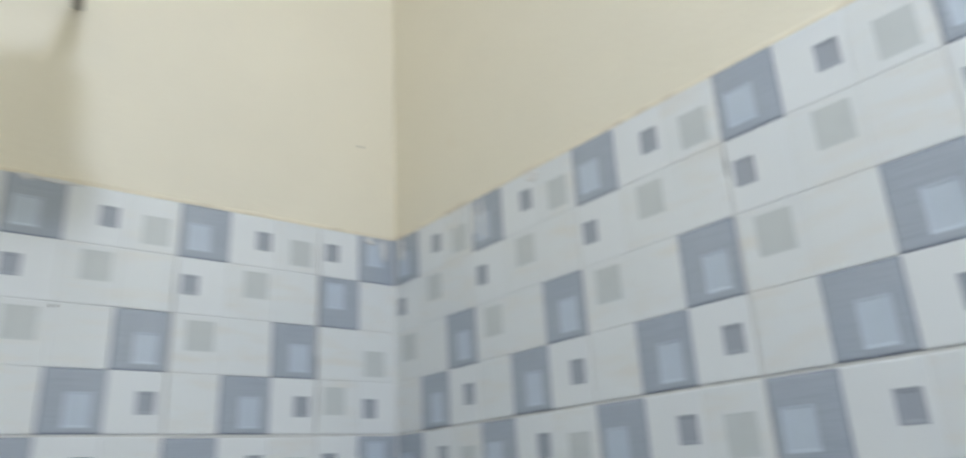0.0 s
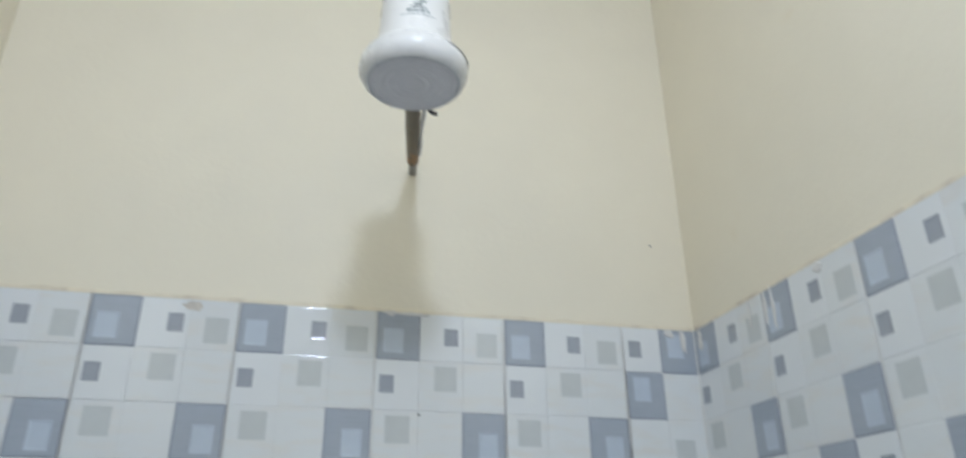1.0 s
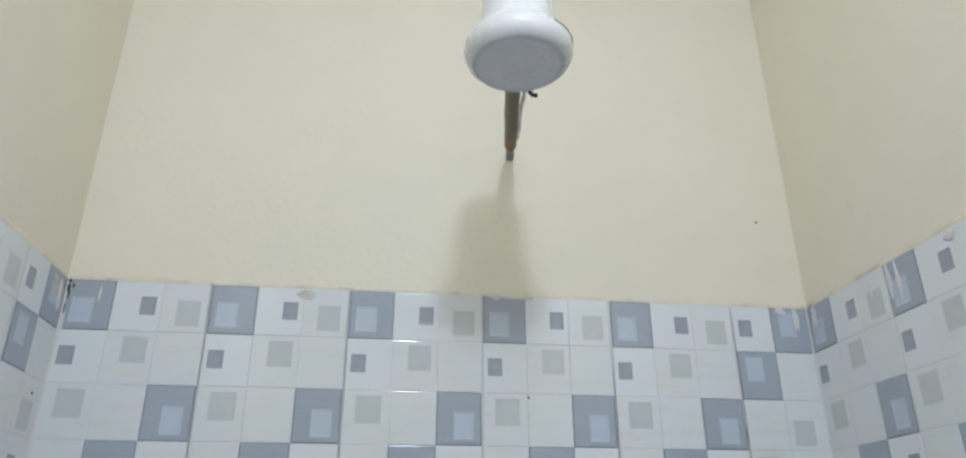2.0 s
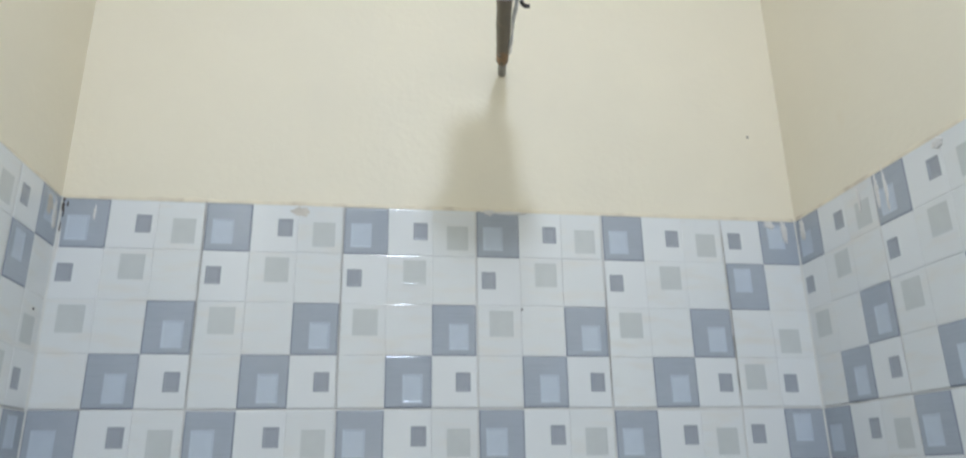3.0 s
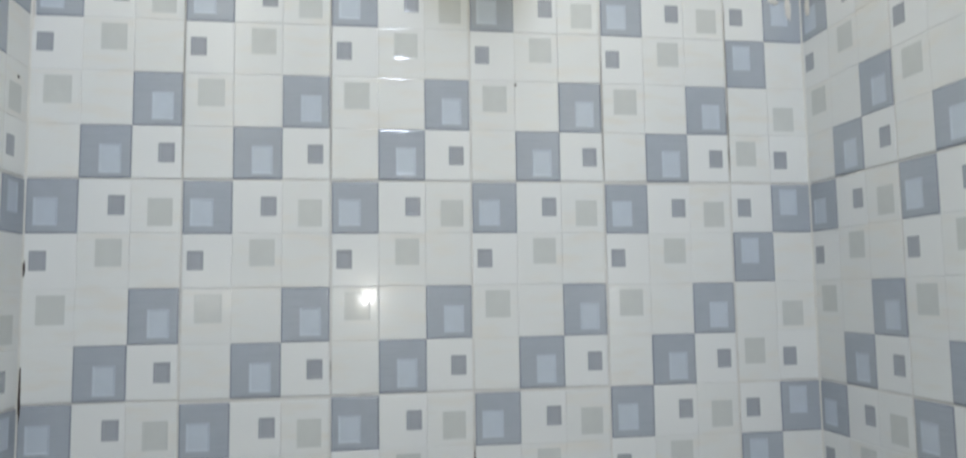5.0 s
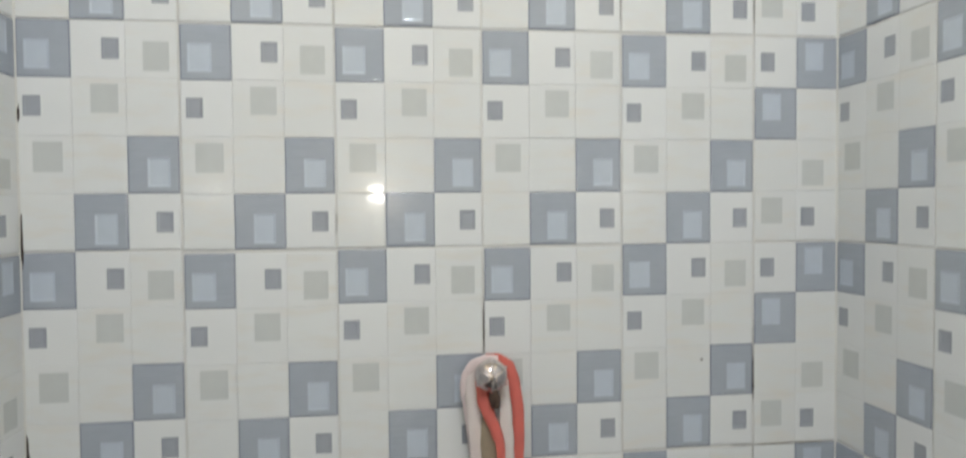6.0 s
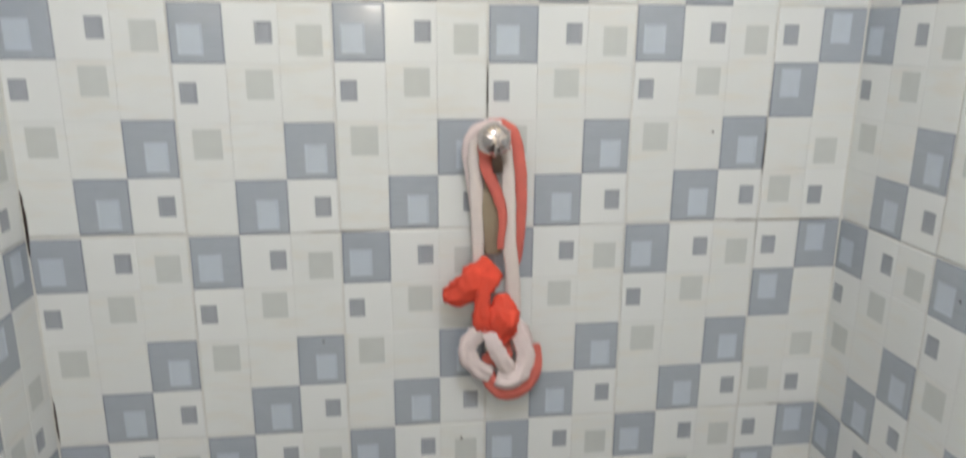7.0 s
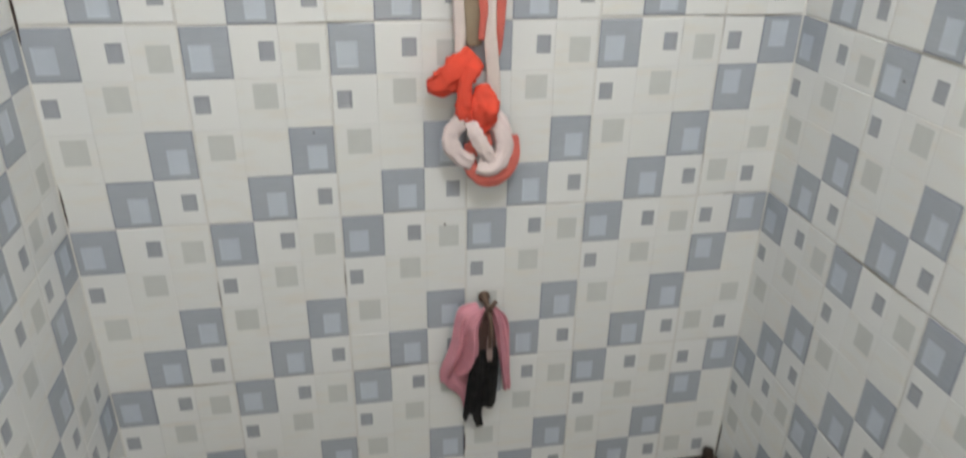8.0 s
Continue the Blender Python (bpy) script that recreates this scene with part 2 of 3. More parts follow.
prof = [(0.053 * SLIM, 0.0024)]
for i in range(5):
    r = (0.0480 - i * 0.0095) * SLIM
    prof += [(r + 0.0025, 0.0024), (r + 0.001, 0.0016), (r - 0.001, 0.0016), (r - 0.0025, 0.0024)]
part("spray_plate", lathe(prof + [(0.0, 0.0024)], 64), PLATE, shower, "faintly ringed pale spray plate", smooth=True)
part("seam", sweep([(0.0632 * math.cos(radians(g)), 0.0632 * math.sin(radians(g)), 0.0262) for g in range(-62, 16, 6)], 0.0009, 0.0012, 6, taper=(0.4, 1.0, 0.4)), WIRE, shower, "thin dark open seam", smooth=True)
# printed mark on the body: two unreadable lines and a small device, as plain bars on the curved front
def body_bar(a0, a1, z0, z1, r=0.0432):
    bm = bmesh.new()
    cols = 10
    lo, hi = [], []
    for i in range(cols + 1):
        a = radians(a0 + (a1 - a0) * i / cols)
        for row, z in ((lo, z0), (hi, z1)):
            row.append((bm.verts.new((r * math.sin(a), -r * math.cos(a), z)), bm.verts.new(((r - 0.0012) * math.sin(a), -(r - 0.0012) * math.cos(a), z))))
    for i in range(cols):
        bm.faces.new((lo[i][0], lo[i + 1][0], hi[i + 1][0], hi[i][0]))
        bm.faces.new((lo[i][0], lo[i][1], lo[i + 1][1], lo[i + 1][0]))
        bm.faces.new((hi[i][0], hi[i + 1][0], hi[i + 1][1], hi[i][1]))
    return bm


for a0, a1, z0, z1 in ((-32, 24, 0.0690, 0.0698), (-22, -13, 0.0735, 0.0772), (-11, -4, 0.0735, 0.0765), (-2, 6, 0.0735, 0.0772), (8, 14, 0.0735, 0.0760), (-17, 10, 0.0796, 0.0806), (-12, 2, 0.0835, 0.0862), (-4, 8, 0.0880, 0.0905), (3, 14, 0.0955, 0.1010)):
    part("printed_mark", body_bar(a0, a1, z0, z1), INK, shower, "grey printed mark")
# the pipe runs from the wall into the back of the body
inlet = Vector((0.647 - SX, -SY, 2.045 - SZ))
back = Vector((0.003, 0.036, 0.072))
def along(a, b, f):
    return a.lerp(b, f)
part("pipe", sweep([along(inlet, back, f) for f in (0.22, 0.4, 0.7, 1.0)], 0.021, 0.021, 20, taper=(0.85, 1.0, 1.1, 1.1), wrinkle=0.08), PIPE, shower, "brown plastic pipe", smooth=True)
part("pipe_ring", sweep([along(inlet, back, f) for f in (0.13, 0.17, 0.22, 0.26)], 0.019, 0.019, 20, wrinkle=0.15, seed=2), RUST, shower, "rusty ring", smooth=True)
part("wall_socket", sweep([along(inlet, back, f) for f in (0.0, 0.08, 0.16)], 0.013, 0.013, 20, wrinkle=0.25), MILDEW, shower, "grey-brown plastered pipe end", smooth=True)
part("wire", sweep([(0.018, 0.035, 0.075), (0.030, 0.10, 0.073), (0.039, 0.16, 0.075), (0.042, 0.20, 0.079), (0.050, 0.26, 0.082), (0.054, 0.31, 0.090)], 0.0060, 0.0045, 8, wrinkle=0.5, seed=4), PLASTIC, shower, "thin white wire", smooth=True)
part("wire_splice", sweep([(0.043, 0.150, 0.072), (0.049, 0.156, 0.070), (0.055, 0.154, 0.068)], 0.006, 0.006, 8), WIRE, shower, "dark taped wire end", smooth=True)

# ---- things: the chrome valve with the knotted garment ----
VX, VZ = 0.604, 1.028
valve = tagged(empty("shower_valve", pose(VX, 0, VZ, 90, 0, 0)), "round chrome shower valve on the tiled wall", "valve")
part("stem", lathe([(0.020, -0.001), (0.020, 0.003), (0.012, 0.006), (0.011, 0.042), (0.0, 0.043)], 28), CHROME, valve, smooth=True)
part("knob", lathe([(0.0, 0.034), (0.016, 0.034), (0.0210, 0.0355), (0.0224, 0.038), (0.0220, 0.0435), (0.0190, 0.0505), (0.0132, 0.0560), (0.006, 0.0590), (0.0, 0.0597)]), CHROME, valve, smooth=True)
for turn in range(0, 360, 60):
    rib = sweep([(0.004, 0, 0.0594), (0.0132, 0, 0.0562), (0.0190, 0, 0.0508), (0.0220, 0, 0.0440)], 0.0052, 0.0045, 8)
    bmesh.ops.rotate(rib, verts=rib.verts, cent=(0, 0, 0), matrix=Matrix.Rotation(radians(turn + 30), 3, "Z"))
    part("rib", rib, CHROME, valve, smooth=True)
part("lug", sweep([(0.002, -0.010, 0.042), (0.004, -0.028, 0.042), (0.006, -0.043, 0.038)], 0.019, 0.014, taper=(1.0, 0.7)), BRASS, valve, smooth=True)

garment = tagged(empty("knotted_garment", pose(VX, 0, VZ)), "pale pink and red straps knotted and hung on the chrome valve", "garment")
SOFT = dict(smooth=True)
part("strap", sweep([(-0.018, -0.024, -0.178), (-0.019, -0.026, -0.120), (-0.022, -0.026, -0.060), (-0.022, -0.024, -0.014), (-0.014, -0.022, 0.004), (0.0, -0.022, 0.009)], 0.019, 0.006, taper=(0.8, 1.0, 1.15, 1.0), wrinkle=0.3, seed=1, crease=0.003), OFFWHITE, garment, **SOFT)
part("strap", sweep([(0.0, -0.026, 0.009), (0.013, -0.026, 0.001), (0.019, -0.028, -0.030), (0.023, -0.030, -0.090), (0.024, -0.030, -0.140), (0.030, -0.028, -0.200), (0.032, -0.028, -0.250)], 0.017, 0.006, taper=(1.0, 1.0, 1.1, 1.3), wrinkle=0.3, seed=2, crease=0.003), OFFWHITE, garment, **SOFT)
part("strap", sweep([(-0.004, -0.016, 0.0165), (0.014, -0.018, 0.0155), (0.030, -0.020, -0.001), (0.039, -0.022, -0.050), (0.040, -0.022, -0.110), (0.038, -0.020, -0.160), (0.035, -0.020, -0.178)], 0.016, 0.006, taper=(1.0, 1.1, 1.0, 0.5), wrinkle=0.35, seed=3, crease=0.003), SALMON, garment, "faded red strap", **SOFT)
part("strap", sweep([(-0.018, -0.020, -0.170), (-0.023, -0.020, -0.100), (-0.030, -0.020, -0.045), (-0.034, -0.022, -0.014), (-0.026, -0.024, 0.008), (-0.008, -0.024, 0.018), (0.012, -0.022, 0.017)], 0.013, 0.005, wrinkle=0.3, seed=14), PINKWHITE, garment, **SOFT)
part("strap", sweep([(-0.010, -0.032, -0.004), (-0.011, -0.034, -0.030), (-0.002, -0.034, -0.056), (0.008, -0.034, -0.080), (0.013, -0.036, -0.105), (0.011, -0.034, -0.150)], 0.014, 0.005, taper=(1.3, 1.2, 1.0, 0.6), wrinkle=0.4, seed=4, crease=0.004), SALMON, garment, "red strap", **SOFT)
part("pad", sweep([(-0.006, -0.020, -0.060), (-0.003, -0.024, -0.078), (0.000, -0.024, -0.120), (0.003, -0.020, -0.160)], 0.031, 0.012, taper=(0.4, 0.95, 1.0, 0.75), wrinkle=0.12, seed=5, crease=0.002), OLIVE, garment, "brown-olive pad", **SOFT)
part("bow", sweep([(-0.066, -0.030, -0.215), (-0.050, -0.036, -0.212), (-0.032, -0.042, -0.200), (-0.014, -0.044, -0.186), (0.002, -0.038, -0.172)], 0.050, 0.020, n=24, taper=(0.35, 0.75, 0.9, 1.0, 0.75), wrinkle=0.3, seed=6, crease=0.008), RED, garment, "bright coral-red bow", **SOFT)
part("bow", sweep([(-0.008, -0.048, -0.184), (-0.014, -0.052, -0.206), (-0.016, -0.052, -0.228), (-0.013, -0.048, -0.248), (-0.006, -0.042, -0.262)], 0.032, 0.018, n=24, taper=(0.95, 0.62, 0.7, 1.0, 0.8), wrinkle=0.3, seed=7, crease=0.006), RED, garment, "bright coral-red bow", **SOFT)
part("bow", sweep([(0.010, -0.042, -0.212), (0.013, -0.050, -0.228), (0.014, -0.052, -0.246), (0.012, -0.046, -0.266), (0.010, -0.040, -0.284)], 0.043, 0.020, n=24, taper=(0.35, 0.85, 1.0, 0.9, 0.35), wrinkle=0.3, seed=8, crease=0.008), RED, garment, "bright coral-red bow", **SOFT)
LOOP = dict(n=18, wrinkle=0.3, crease=0.0055)
part("knot", sweep([(0.002, -0.038, -0.262), (-0.016, -0.044, -0.264), (-0.032, -0.042, -0.282), (-0.033, -0.042, -0.304), (-0.018, -0.042, -0.324), (-0.002, -0.040, -0.332)], 0.026, 0.012, seed=9, **LOOP), PINKWHITE, garment, **SOFT)
part("knot", sweep([(-0.004, -0.048, -0.264), (0.002, -0.054, -0.284), (0.012, -0.054, -0.304), (0.024, -0.048, -0.324)], 0.023, 0.012, seed=10, **LOOP), PINKWHITE, garment, **SOFT)
part("knot", sweep([(0.030, -0.034, -0.262), (0.042, -0.042, -0.282), (0.047, -0.044, -0.306), (0.040, -0.046, -0.328), (0.024, -0.048, -0.340), (0.006, -0.044, -0.336)], 0.026, 0.012, seed=11, **LOOP), PINKWHITE, garment, **SOFT)
part("knot", sweep([(-0.008, -0.032, -0.330), (0.004, -0.036, -0.350), (0.026, -0.038, -0.362), (0.050, -0.034, -0.352), (0.064, -0.028, -0.326), (0.062, -0.022, -0.298)], 0.026, 0.011, taper=(0.8, 1.0, 1.0, 0.7), seed=12, **LOOP), SALMON, garment, "faded red loop", **SOFT)
part("knot", sweep([(-0.004, -0.032, -0.318), (0.008, -0.034, -0.304), (0.028, -0.032, -0.300)], 0.026, 0.012, seed=13, **LOOP), SALMON, garment, "faded red loop", **SOFT)
part("knot", sweep([(-0.020, -0.026, -0.246), (0.008, -0.030, -0.262), (0.034, -0.026, -0.276), (0.044, -0.022, -0.300)], 0.040, 0.018, seed=15, **LOOP), PINKWHITE, garment, **SOFT)

# ---- things: the low tap with the two garments ----
TX, TZ = 0.632, 0.433
tap = tagged(empty("low_tap", pose(TX, 0, TZ)), "dark tarnished metal tap low on the tiled wall", "tap")
bm = lathe([(0.010, 0.0), (0.010, 0.006), (0.0052, 0.008), (0.0052, 0.046), (0.004, 0.048), (0.0, 0.0485)], 24)
bmesh.ops.rotate(bm, verts=bm.verts, cent=(0, 0, 0), matrix=Matrix.Rotation(radians(90), 3, "X"))
part("body", bm, BRASS, tap, smooth=True)
part("spout", sweep([(0, -0.036, 0.0), (0, -0.060, -0.008), (0.0, -0.066, -0.040), (0.0, -0.064, -0.062)], 0.008, 0.010, taper=(1.3, 1.0, 0.8), wrinkle=0.1), BRASS, tap, smooth=True)
part("handle", sweep([(-0.004, -0.050, -0.006), (0.004, -0.054, 0.012), (0.012, -0.052, 0.020)], 0.008, 0.007, 10), BRASS, tap, smooth=True)

towel = tagged(empty("pink_cloth", pose(TX, 0, TZ)), "dusty pink cloth slung over the low tap", "cloth")
part("panel", drape([(-0.022, -0.034, 0.012), (-0.050, -0.030, 0.000), (-0.062, -0.024, -0.070), (-0.080, -0.016, -0.135), (-0.078, -0.014, -0.165)], [(-0.006, -0.046, 0.008), (-0.018, -0.050, -0.030), (-0.017, -0.048, -0.070), (-0.019, -0.042, -0.100), (-0.038, -0.026, -0.128)], 3.0, 0.018, 2.0, ragged=0.03), PINK, towel, smooth=True)
part("panel", drape([(-0.074, -0.014, -0.120), (-0.072, -0.012, -0.168), (-0.044, -0.012, -0.200), (-0.036, -0.010, -0.235)], [(-0.022, -0.022, -0.120), (-0.022, -0.018, -0.160), (-0.024, -0.014, -0.200), (-0.028, -0.012, -0.238)], 2.0, 0.008, 7.0), PINK, towel, smooth=True)
part("panel", drape([(0.004, -0.040, 0.004), (0.010, -0.040, -0.030), (0.020, -0.034, -0.090), (0.030, -0.022, -0.150), (0.036, -0.014, -0.190)], [(0.012, -0.034, 0.002), (0.036, -0.030, -0.030), (0.042, -0.024, -0.090), (0.046, -0.018, -0.150), (0.050, -0.012, -0.182)], 2.4, 0.012, 4.0), PINK, towel, smooth=True)
dark = tagged(empty("black_garment", pose(TX, 0, TZ)), "black cloth garment hanging from the low tap", "garment")
part("panel", drape([(-0.022, -0.040, -0.078), (-0.028, -0.040, -0.100), (-0.034, -0.032, -0.160), (-0.040, -0.024, -0.238)], [(0.016, -0.042, -0.074), (0.020, -0.040, -0.100), (0.021, -0.032, -0.150), (0.019, -0.024, -0.208)], 2.6, 0.014, 9.0, ragged=0.03), BLACK, dark, smooth=True)
part("lining", drape([(-0.010, -0.040, 0.000), (-0.018, -0.038, -0.030), (-0.022, -0.036, -0.070), (-0.022, -0.034, -0.105)], [(0.006, -0.040, 0.000), (0.012, -0.038, -0.030), (0.016, -0.036, -0.070), (0.016, -0.034, -0.105)], 2.2, 0.006, 4.0), LINING, dark, "dark brown lining", smooth=True)
part("strap", sweep([(-0.010, -0.030, -0.200), (-0.014, -0.028, -0.232), (-0.008, -0.026, -0.264)], 0.018, 0.006, taper=(1.1, 0.8), wrinkle=0.2, seed=3), BLACK, dark, smooth=True)
part("tag", drape([(-0.004, -0.058, -0.046), (-0.005, -0.060, -0.070), (-0.003, -0.058, -0.094)], [(0.004, -0.058, -0.046), (0.005, -0.060, -0.070), (0.005, -0.058, -0.094)], 1.5, 0.003, 3.0, rows=10, cols=6), TAG, dark, "dull pink cloth tag", smooth=True)

# ---- corner beads, mould in joints, cement smears, a painted glint, grime ----
def blob(w, h, seed, thick=0.0012, n=30):
    """A flat irregular smear in the wall's plane."""
    bm = bmesh.new()
    front, back = [], []
    for i in range(n):
        a = 2 * math.pi * i / n
        k = 1 + 0.45 * noise.noise((2.2 * math.cos(a) + seed, 2.2 * math.sin(a), seed)) + 0.4 * noise.noise((5.5 * math.cos(a) + seed, 5.5 * math.sin(a), seed + 9))
        x, z = math.cos(a) * w / 2 * k, math.sin(a) * h / 2 * k
        front.append(bm.verts.new((x * 0.8, -thick, z * 0.8)))
        back.append(bm.verts.new((x, 0, z)))
    mid = bm.verts.new((0, -thick * 1.3, 0))
    for i in range(n):
        j = (i + 1) % n
        bm.faces.new((front[i], front[j], mid))
        bm.faces.new((back[i], back[j], front[j], front[i]))
    return bm


def smear(wall_name, x, z, w, h, mat, seed, name, y=-0.0005, thick=0.0012):
    ob = part(name, blob(w, h, seed, thick), mat, wall[wall_name])
    ob.location = (x, y, z)


for x, side in ((0.0, 1), (WIDTH, -1)):
    bead = bmesh.new()
    rows = 60
    rings = []
    for i in range(rows + 1):
        z = TILED * i / rows
        k = 0.0022 + 0.0009 * noise.noise((z * 14, x, 0.0))
        rings.append([bead.verts.new((x + side * px, py, z)) for px, py in ((-0.001, -k * 1.3), (k * 0.75, -k * 0.75), (k * 1.3, 0.001))])
    for p, q in zip(rings, rings[1:]):
        for j in range(2):
            bead.faces.new((p[j], p[j + 1], q[j + 1], q[j]))
    part("corner_bead", bead, BEAD, wall["wall_back"], "white joint filler in the corner", smooth=True)
# dark mould: (wall, along, height, width, length)
for wn, x, z, w, h in (("wall_back", 0.003, 1.21, 0.004, 0.075), ("wall_back", 0.003, 0.925, 0.0045, 0.09), ("wall_back", 0.003, 1.786, 0.006, 0.014), ("wall_back", 0.003, 1.38, 0.003, 0.020),
                       ("wall_back", 0.600, 1.085, 0.0018, 0.075), ("wall_back", 0.400, 1.65, 0.0005, 0.28), ("wall_back", 0.200, 1.65, 0.0005, 0.28), ("wall_back", 1.001, 1.66, 0.0005, 0.26), ("wall_back", 0.800, 1.6, 0.0004, 0.16),
                       ("wall_back", 0.003, 0.64, 0.003, 0.06), ("wall_right", 0.004, 0.04, 0.005, 0.09)):
    smear(wn, x, z, w, h, GRIME if x < 0.01 or 0.5 < x < 0.7 else MILDEW, x * 31 + z * 7, "mould", -0.0003)
for wn, x, z, w, h in (("wall_back", 0.40, 0.9003, 0.10, 0.0013), ("wall_back", 0.15, 0.3003, 0.10, 0.0013), ("wall_right", 0.36, 0.9, 0.22, 0.0010), ("wall_back", 0.47, 0.3003, 0.06, 0.0012), ("wall_back", 1.06, 0.9003, 0.1, 0.0012), ("wall_right", 0.30, 0.6, 0.16, 0.0012)):
    smear(wn, x, z, w, h, MILDEW, x * 17 + z, "mould", -0.0003)
# cement left on the upper edge of the tiles
for wn, x, z, w, h, seed in (("wall_right", 0.208, 1.772, 0.008, 0.050, 1), ("wall_right", 0.226, 1.770, 0.006, 0.060, 2), ("wall_right", 0.168, 1.778, 0.005, 0.036, 3), ("wall_right", 0.020, 1.780, 0.014, 0.034, 4), ("wall_back", 1.110, 1.780, 0.010, 0.034, 5), ("wall_back", 1.085, 1.792, 0.020, 0.012, 6),
                             ("wall_back", 0.655, 1.797, 0.050, 0.006, 10), ("wall_back", 0.62, 1.797, 0.02, 0.008, 11), ("wall_right", 0.33, 1.79, 0.02, 0.014, 12), ("wall_left", -0.02, 1.77, 0.010, 0.045, 13)):
    smear(wn, x, z, w, h, CEMENT_OR_GLINT, seed * 3.1, "cement_smear", -0.0009)
smear("wall_back", 0.336, 1.789, 0.024, 0.015, SMUDGE, 25.0, "smudge", -0.0006, 0.0002)
# the dirty upper corner: dark specks, streaks of white filler and a dusty patch; also a painted glint
for x, z, w, h, seed in ((0.003, 1.796, 0.005, 0.006, 1), (0.009, 1.789, 0.0035, 0.008, 2), (0.005, 1.776, 0.0025, 0.014, 3), (0.003, 1.752, 0.002, 0.020, 4)):
    smear("wall_back", x, z, w, h, GRIME, seed * 5.3, "mould", -0.0005, 0.0006)
# the last streak, at x 0.198, is a glint on the joint painted white
for x, z, w, h, seed in ((0.047, 1.778, 0.0035, 0.022, 1), (0.004, 1.732, 0.0045, 0.045, 2), (0.198, 1.782, 0.0025, 0.030, 3)):
    smear("wall_back", x, z, w, h, CEMENT_OR_GLINT, seed * 4.7, "cement_smear", -0.0007, 0.0008)
for x, z, w, h, seed in ((-0.036, 1.777, 0.018, 0.030, 1), (-0.014, 1.762, 0.010, 0.030, 2)):
    smear("wall_left", x, z, w, h, SMUDGE, seed * 6.1, "smudge", -0.0006, 0.0002)
for wn, x, z, seed in (("wall_back", 0.668, 1.645, 1), ("wall_back", 0.565, 0.575, 2), ("wall_back", 0.37, 0.74, 3), ("wall_left", -0.03, 1.63, 4), ("wall_back", 0.92, 1.03, 5), ("wall_back", 1.07, 1.95, 6), ("wall_right", 0.25, 0.86, 8)):
    smear(wn, x, z, 0.0035, 0.0035, GRIME, seed * 2.3, "speck", 0.0012 if z > TILED else -0.0003)
# ridge of filler where the paint meets the tiles
for wn, a, b in (("wall_back", 0.002, WIDTH - 0.002), ("wall_right", 0.004, DEPTH - 0.01), ("wall_left", -DEPTH + 0.01, -0.004)):
    bm = bmesh.new()
    rows = []
    count = 160
    for i in range(count + 1):
        x = a + (b - a) * i / count
        k = 0.0022 + 0.0016 * noise.noise((x * 25, 3.0, 0.0)) + 0.001 * noise.noise((x * 90, 1.0, 0.0))
        rows.append([bm.verts.new((x, 0.002, TILED + 0.001 + 2.2 * abs(k))), bm.verts.new((x, 0.0004 - 0.3 * k, TILED + 0.0006 + abs(k))), bm.verts.new((x, 0.0004, TILED - 0.0012))])
    for p, q in zip(rows, rows[1:]):
        for j in range(2):
            bm.faces.new((p[j], p[j + 1], q[j + 1], q[j]))
    part("filler_ridge", bm, RIDGE, wall[wn], "rough painted filler along the tile edge", smooth=True)
lump = bmesh.new()
bmesh.ops.create_icosphere(lump, subdivisions=3, radius=0.015)
for v in lump.verts:
    d = 1 + 0.5 * noise.noise(v.co * 90)
    v.co = Vector((v.co.x * 0.8 * d, v.co.y * 0.8 * d, max(0.0, (v.co.z + 0.009) * 1.5 * d)))
grime = tagged(part("grime_lump", lump, GRIME, None, smooth=True), "dark brown lump of grime in the floor corner", "grime")
grime.location = (1.108, -0.017, 0.0)

# ---- wall tiles: one printed ceramic tile, laid upright or turned half round ----
# field row, left, right, top, bottom in fields; a large square has a paler one inside
LARGE = [(0, 0, 0.15, 0.64, 0.34, 0.87), (2, 2, 0.36, 0.82, 0.36, 0.90), (3, 1, 0.36, 0.82, 0.34, 0.90)]
LITTLE = [(0, 1.57, 1.89, 0.31, 0.67), (1, 0.12, 0.44, 0.31, 0.66), (3, 2.52, 2.84, 0.32, 0.68)]
LIGHT = [(0, 2.33, 2.82, 0.36, 0.87), (1, 1.35, 1.86, 0.10, 0.60), (2, 0.28, 0.82, 0.10, 0.62)]
JOINT = 0.0011
def rounded(angles, width):
    """Steps of a rounded rim, from its foot inwards: slopes in degrees, each of the same width."""
    steps, rise = [], 0.0
    for i, g in enumerate(angles):
        rise += width * math.tan(radians(g))
        steps.append(((i + 1) * width, rise))
    return steps


FOOT = 0.0006


def on_foot(steps):
    return [(0.00004, FOOT)] + [(0.00004 + a, FOOT + b) for a, b in steps]


EDGE = on_foot(rounded((24, 15, 9, 5, 2), 0.0008))    # rounded rim of a coloured field
SOFT_EDGE = on_foot(rounded((12, 7, 3), 0.0007))     # the softer rim of a white field
DENT = rounded((16, 11, 6, 2), 0.0010)      # rounded wall of the shallow dent in a field
SOFT_DENT = rounded((7, 4, 2), 0.0006)       # the flatter dent of a light grey mark
RIM = [(0.0002, 0.0002)] + [(0.0002 + a, 0.0002 + b) for a, b in rounded((30, 18, 10, 5, 2), 0.0006)]   # rounded rim of a tile
TILE_MATERIALS = [WHITE, BLUE, PALE, SMALL, GREY, BLUE_RIM_SHADE, SLATE_RIM_SHADE, CLEAN]
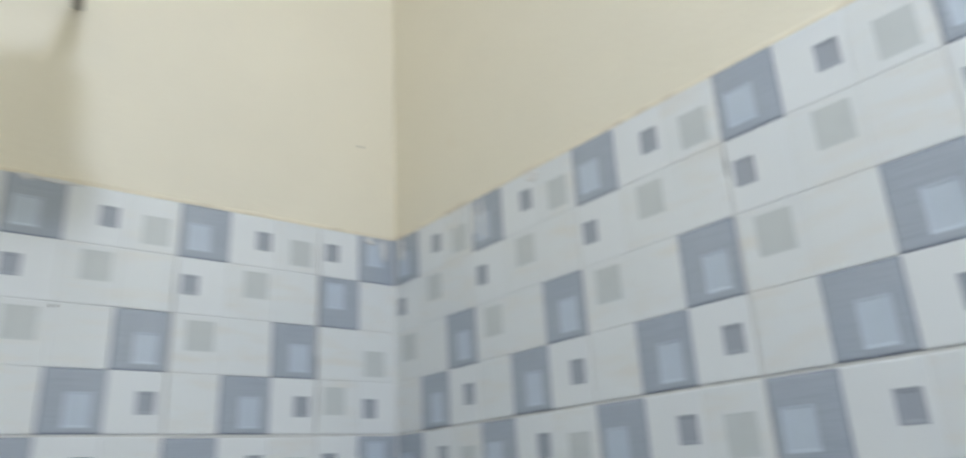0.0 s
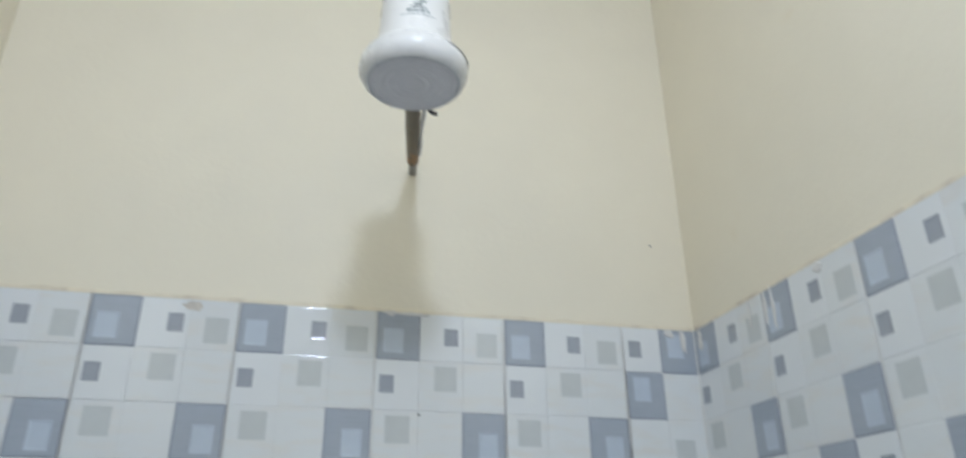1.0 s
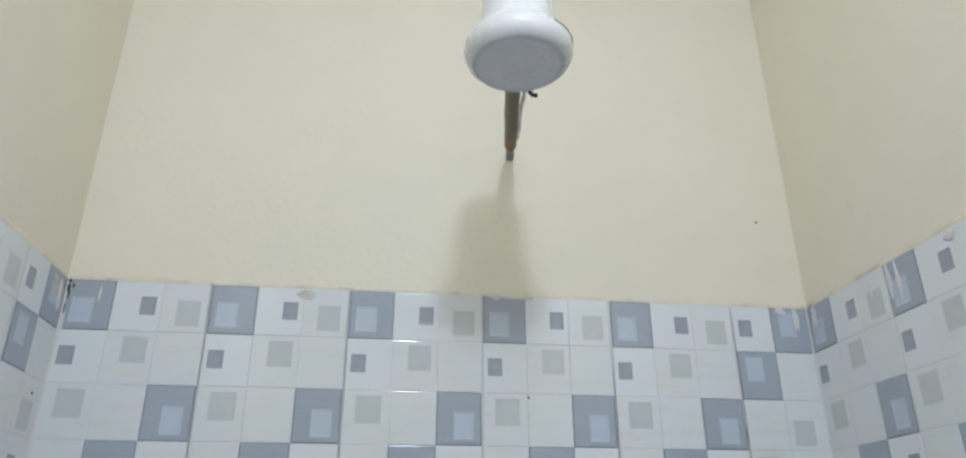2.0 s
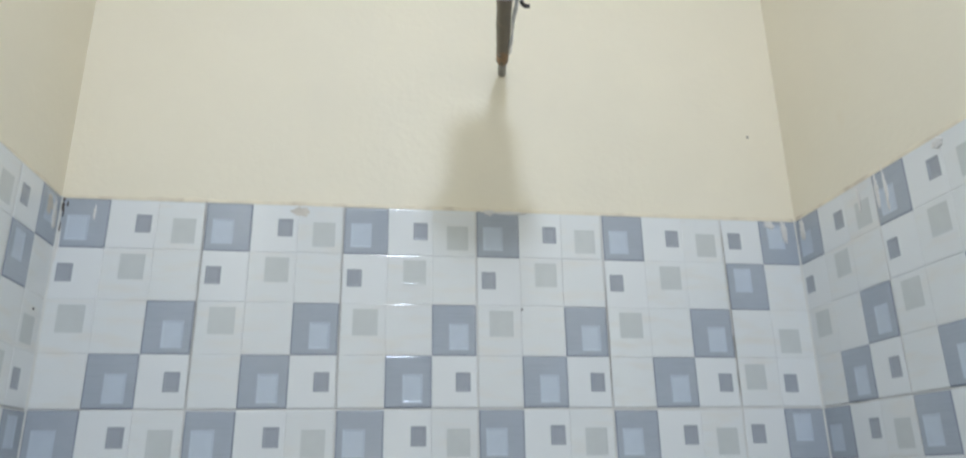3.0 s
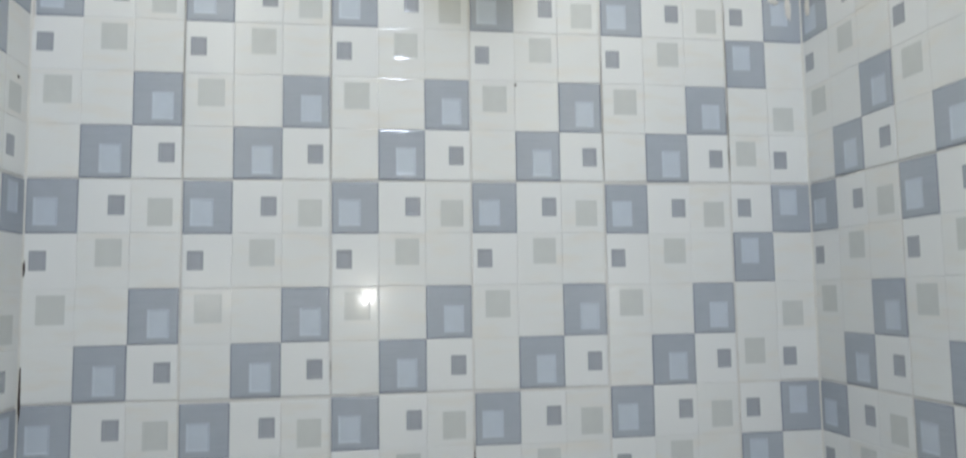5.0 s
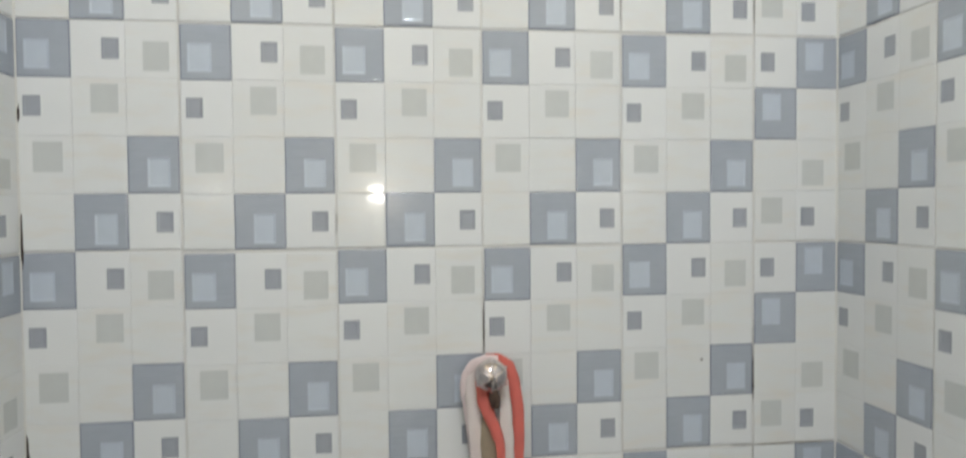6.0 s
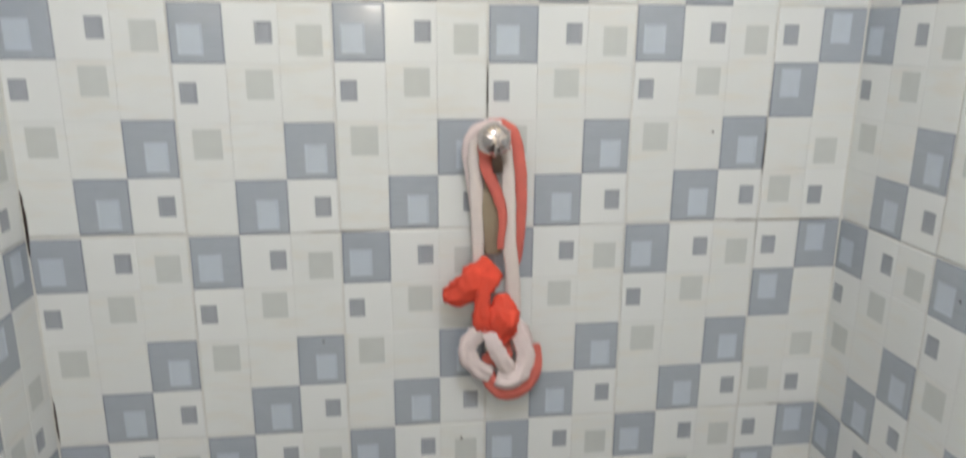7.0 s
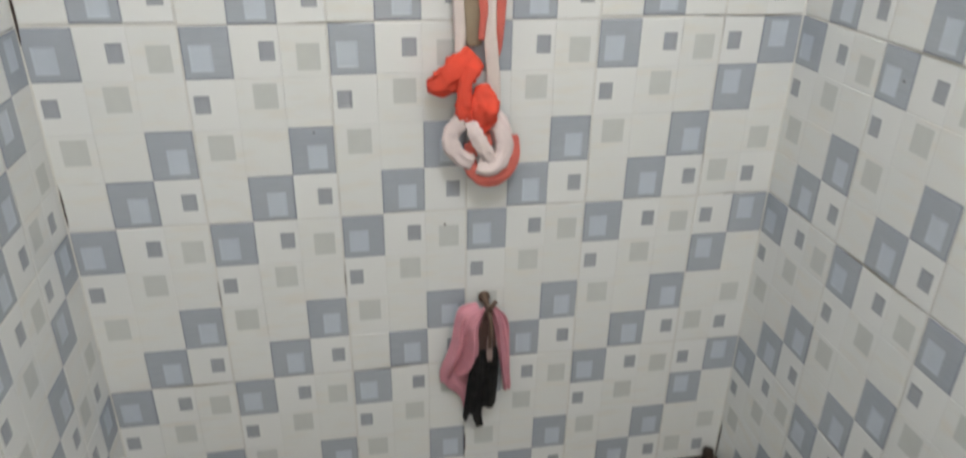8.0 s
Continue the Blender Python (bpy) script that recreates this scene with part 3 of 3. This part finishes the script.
RIM_SHADE = {1: 5, 2: 1, 3: 6}   # edge shading put into the colour: darker slot for rims of blue, pale and slate


def tile_mesh(c0, c1, turned=False):
    """The tile from field c0 to field c1 of its width, lower left corner at the origin, glaze at y = 0."""
    verts, faces, slots, normals = [], [], [], []

    def steps_of(rect, y, steps, slot, sign):
        """A rounded step along a rectangle, up (sign 1) or down (-1). Returns its inner corners and level."""
        x0, x1, z0, z1 = rect
        k = len(verts)
        rings = [(0.0, 0.0), *steps]
        if sign < 0:
            rings = [(0.0, 0.0)] + [(b[0], steps[-1][1] - a[1]) for a, b in zip(reversed([(0.0, 0.0), *steps[:-1]]), steps)]
        tilt = [math.atan2(b[1] - a[1], b[0] - a[0]) for a, b in zip(rings, rings[1:])]
        lean = [tilt[0]] + [(a + b) / 2 for a, b in zip(tilt, tilt[1:])] + [0.0]
        if sign < 0:
            lean[0], lean[-1] = 0.0, tilt[-1]
        for inset, rise in rings:
            verts.extend([(x0 + inset, y - sign * rise, z0 + inset), (x1 - inset, y - sign * rise, z0 + inset), (x1 - inset, y - sign * rise, z1 - inset), (x0 + inset, y - sign * rise, z1 - inset)])
        for r in range(len(steps)):
            for i, (ox, oz) in enumerate(((0, -1), (1, 0), (0, 1), (-1, 0))):
                j = (i + 1) % 4
                faces.append((k + i, k + j, k + 4 + j, k + 4 + i))
                for g in (lean[r], lean[r], lean[r + 1], lean[r + 1]):
                    normals.append((sign * ox * math.sin(g), -math.cos(g), sign * oz * math.sin(g)))
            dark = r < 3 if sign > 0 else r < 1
            slots.extend([RIM_SHADE.get(slot, slot) if dark else slot] * 4)
            k += 4
        return k, y - sign * rings[-1][1]

    def face(corners, slot):
        faces.append(corners)
        normals.extend([(0, -1, 0)] * 4)
        slots.append(slot)

    def slab(rect, y, steps, slot, dent=None, dent_slot=0):
        """A raised field with a rounded rim and, where wanted, a shallow dent of another glaze."""
        k, level = steps_of(rect, y, steps, slot, 1)
        if dent is None:
            face((k, k + 1, k + 2, k + 3), slot)
            return
        d = len(verts)
        m, _ = steps_of(dent, level, SOFT_DENT if dent_slot == 4 else DENT, dent_slot, -1)
        for i in range(4):
            j = (i + 1) % 4
            face((k + i, k + j, d + j, d + i), slot)
        face((m, m + 1, m + 2, m + 3), dent_slot)

    w = (c1 - c0) * CW
    h = JOINT / 2
    slab((h, w - h, h, TH - h), RIM[-1][1] + FOOT + 0.0001, RIM, 0)

    def rectangle(x0, x1, zt, zb, row, edge):
        x0, x1, t, b = x0 * CW, x1 * CW, TH - (row + zt) * CH, TH - (row + zb) * CH
        if turned:
            x0, x1, t, b = TW - x1, TW - x0, TH - b, TH - t
        x0, x1 = max(x0 - c0 * CW, h + edge), min(x1 - c0 * CW, w - h - edge)
        t, b = min(t, TH - h - edge), max(b, h + edge)
        return (x0, x1, b, t) if x1 - x0 > 0.009 else None

    dents = {(row, col): (col + a, col + b, t, d, 2) for row, col, a, b, t, d in LARGE}
    dents.update({(row, int(a)): (a, b, t, d, 3) for row, a, b, t, d in LITTLE})
    dents.update({(row, int(a)): (a, b, t, d, 4) for row, a, b, t, d in LIGHT})
    for row in range(4):
        for col in range(3):
            cell = rectangle(col + 0.0015, col + 0.9985, 0.0015, 0.9985, row, 0.001)
            if cell is None:
                continue
            mark = dents.get((row, col))
            slot = {2: 1, 3: 7}.get(mark[4], 0) if mark else 0
            dent = rectangle(*mark[:4], row, 0.006) if mark else None
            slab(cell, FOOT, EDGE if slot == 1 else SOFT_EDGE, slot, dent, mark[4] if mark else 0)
    me = bpy.data.meshes.new("tile")
    me.from_pydata(verts, [], faces)
    for m in TILE_MATERIALS:
        me.materials.append(m)
    me.polygons.foreach_set("material_index", slots)
    me.normals_split_custom_set(normals)
    return me


FULL = tile_mesh(0, 3)
STRIP = tile_mesh(0, 1.98, True)
STRIP_LEFT = tile_mesh(0, 1.94, True)
ENDING = tile_mesh(2, 3)
dice = random.Random(7)


# a few tiles of the back wall sit a little high or low: (column, row): rise
UNEVEN = {(0, 1): 0.0015, (0, 2): 0.0022, (1, 2): -0.0025, (1, 3): -0.0012, (3, 2): -0.0012, (4, 1): -0.0015, (4, 2): 0.0012}


def lay(parent, me, x, row, rise=0.0):
    ob = new("tile", me)
    ob.parent = parent
    ob.location = (x, dice.uniform(-0.0002, 0.0002), TILED - (row + 1) * TH + rise)
    ob.rotation_euler = (radians(dice.uniform(-0.05, 0.05)), radians(dice.uniform(-0.06, 0.06)), radians(dice.uniform(-0.06, 0.06)))


for row in range(6):
    for i in range(5):
        lay(wall["wall_back"], FULL, i * TW, row, UNEVEN.get((i, row), 0.0))
    lay(wall["wall_back"], STRIP, 5 * TW, row)
    for i in range(15):
        lay(wall["wall_right"], FULL, i * TW - 0.0009, row)
    lay(wall["wall_left"], STRIP_LEFT, -1.94 * CW, row)
    for i in range(14):
        lay(wall["wall_left"], FULL, -1.94 * CW - (i + 1) * TW, row)
    lay(wall["wall_left"], ENDING, -1.94 * CW - 14 * TW - CW, row)
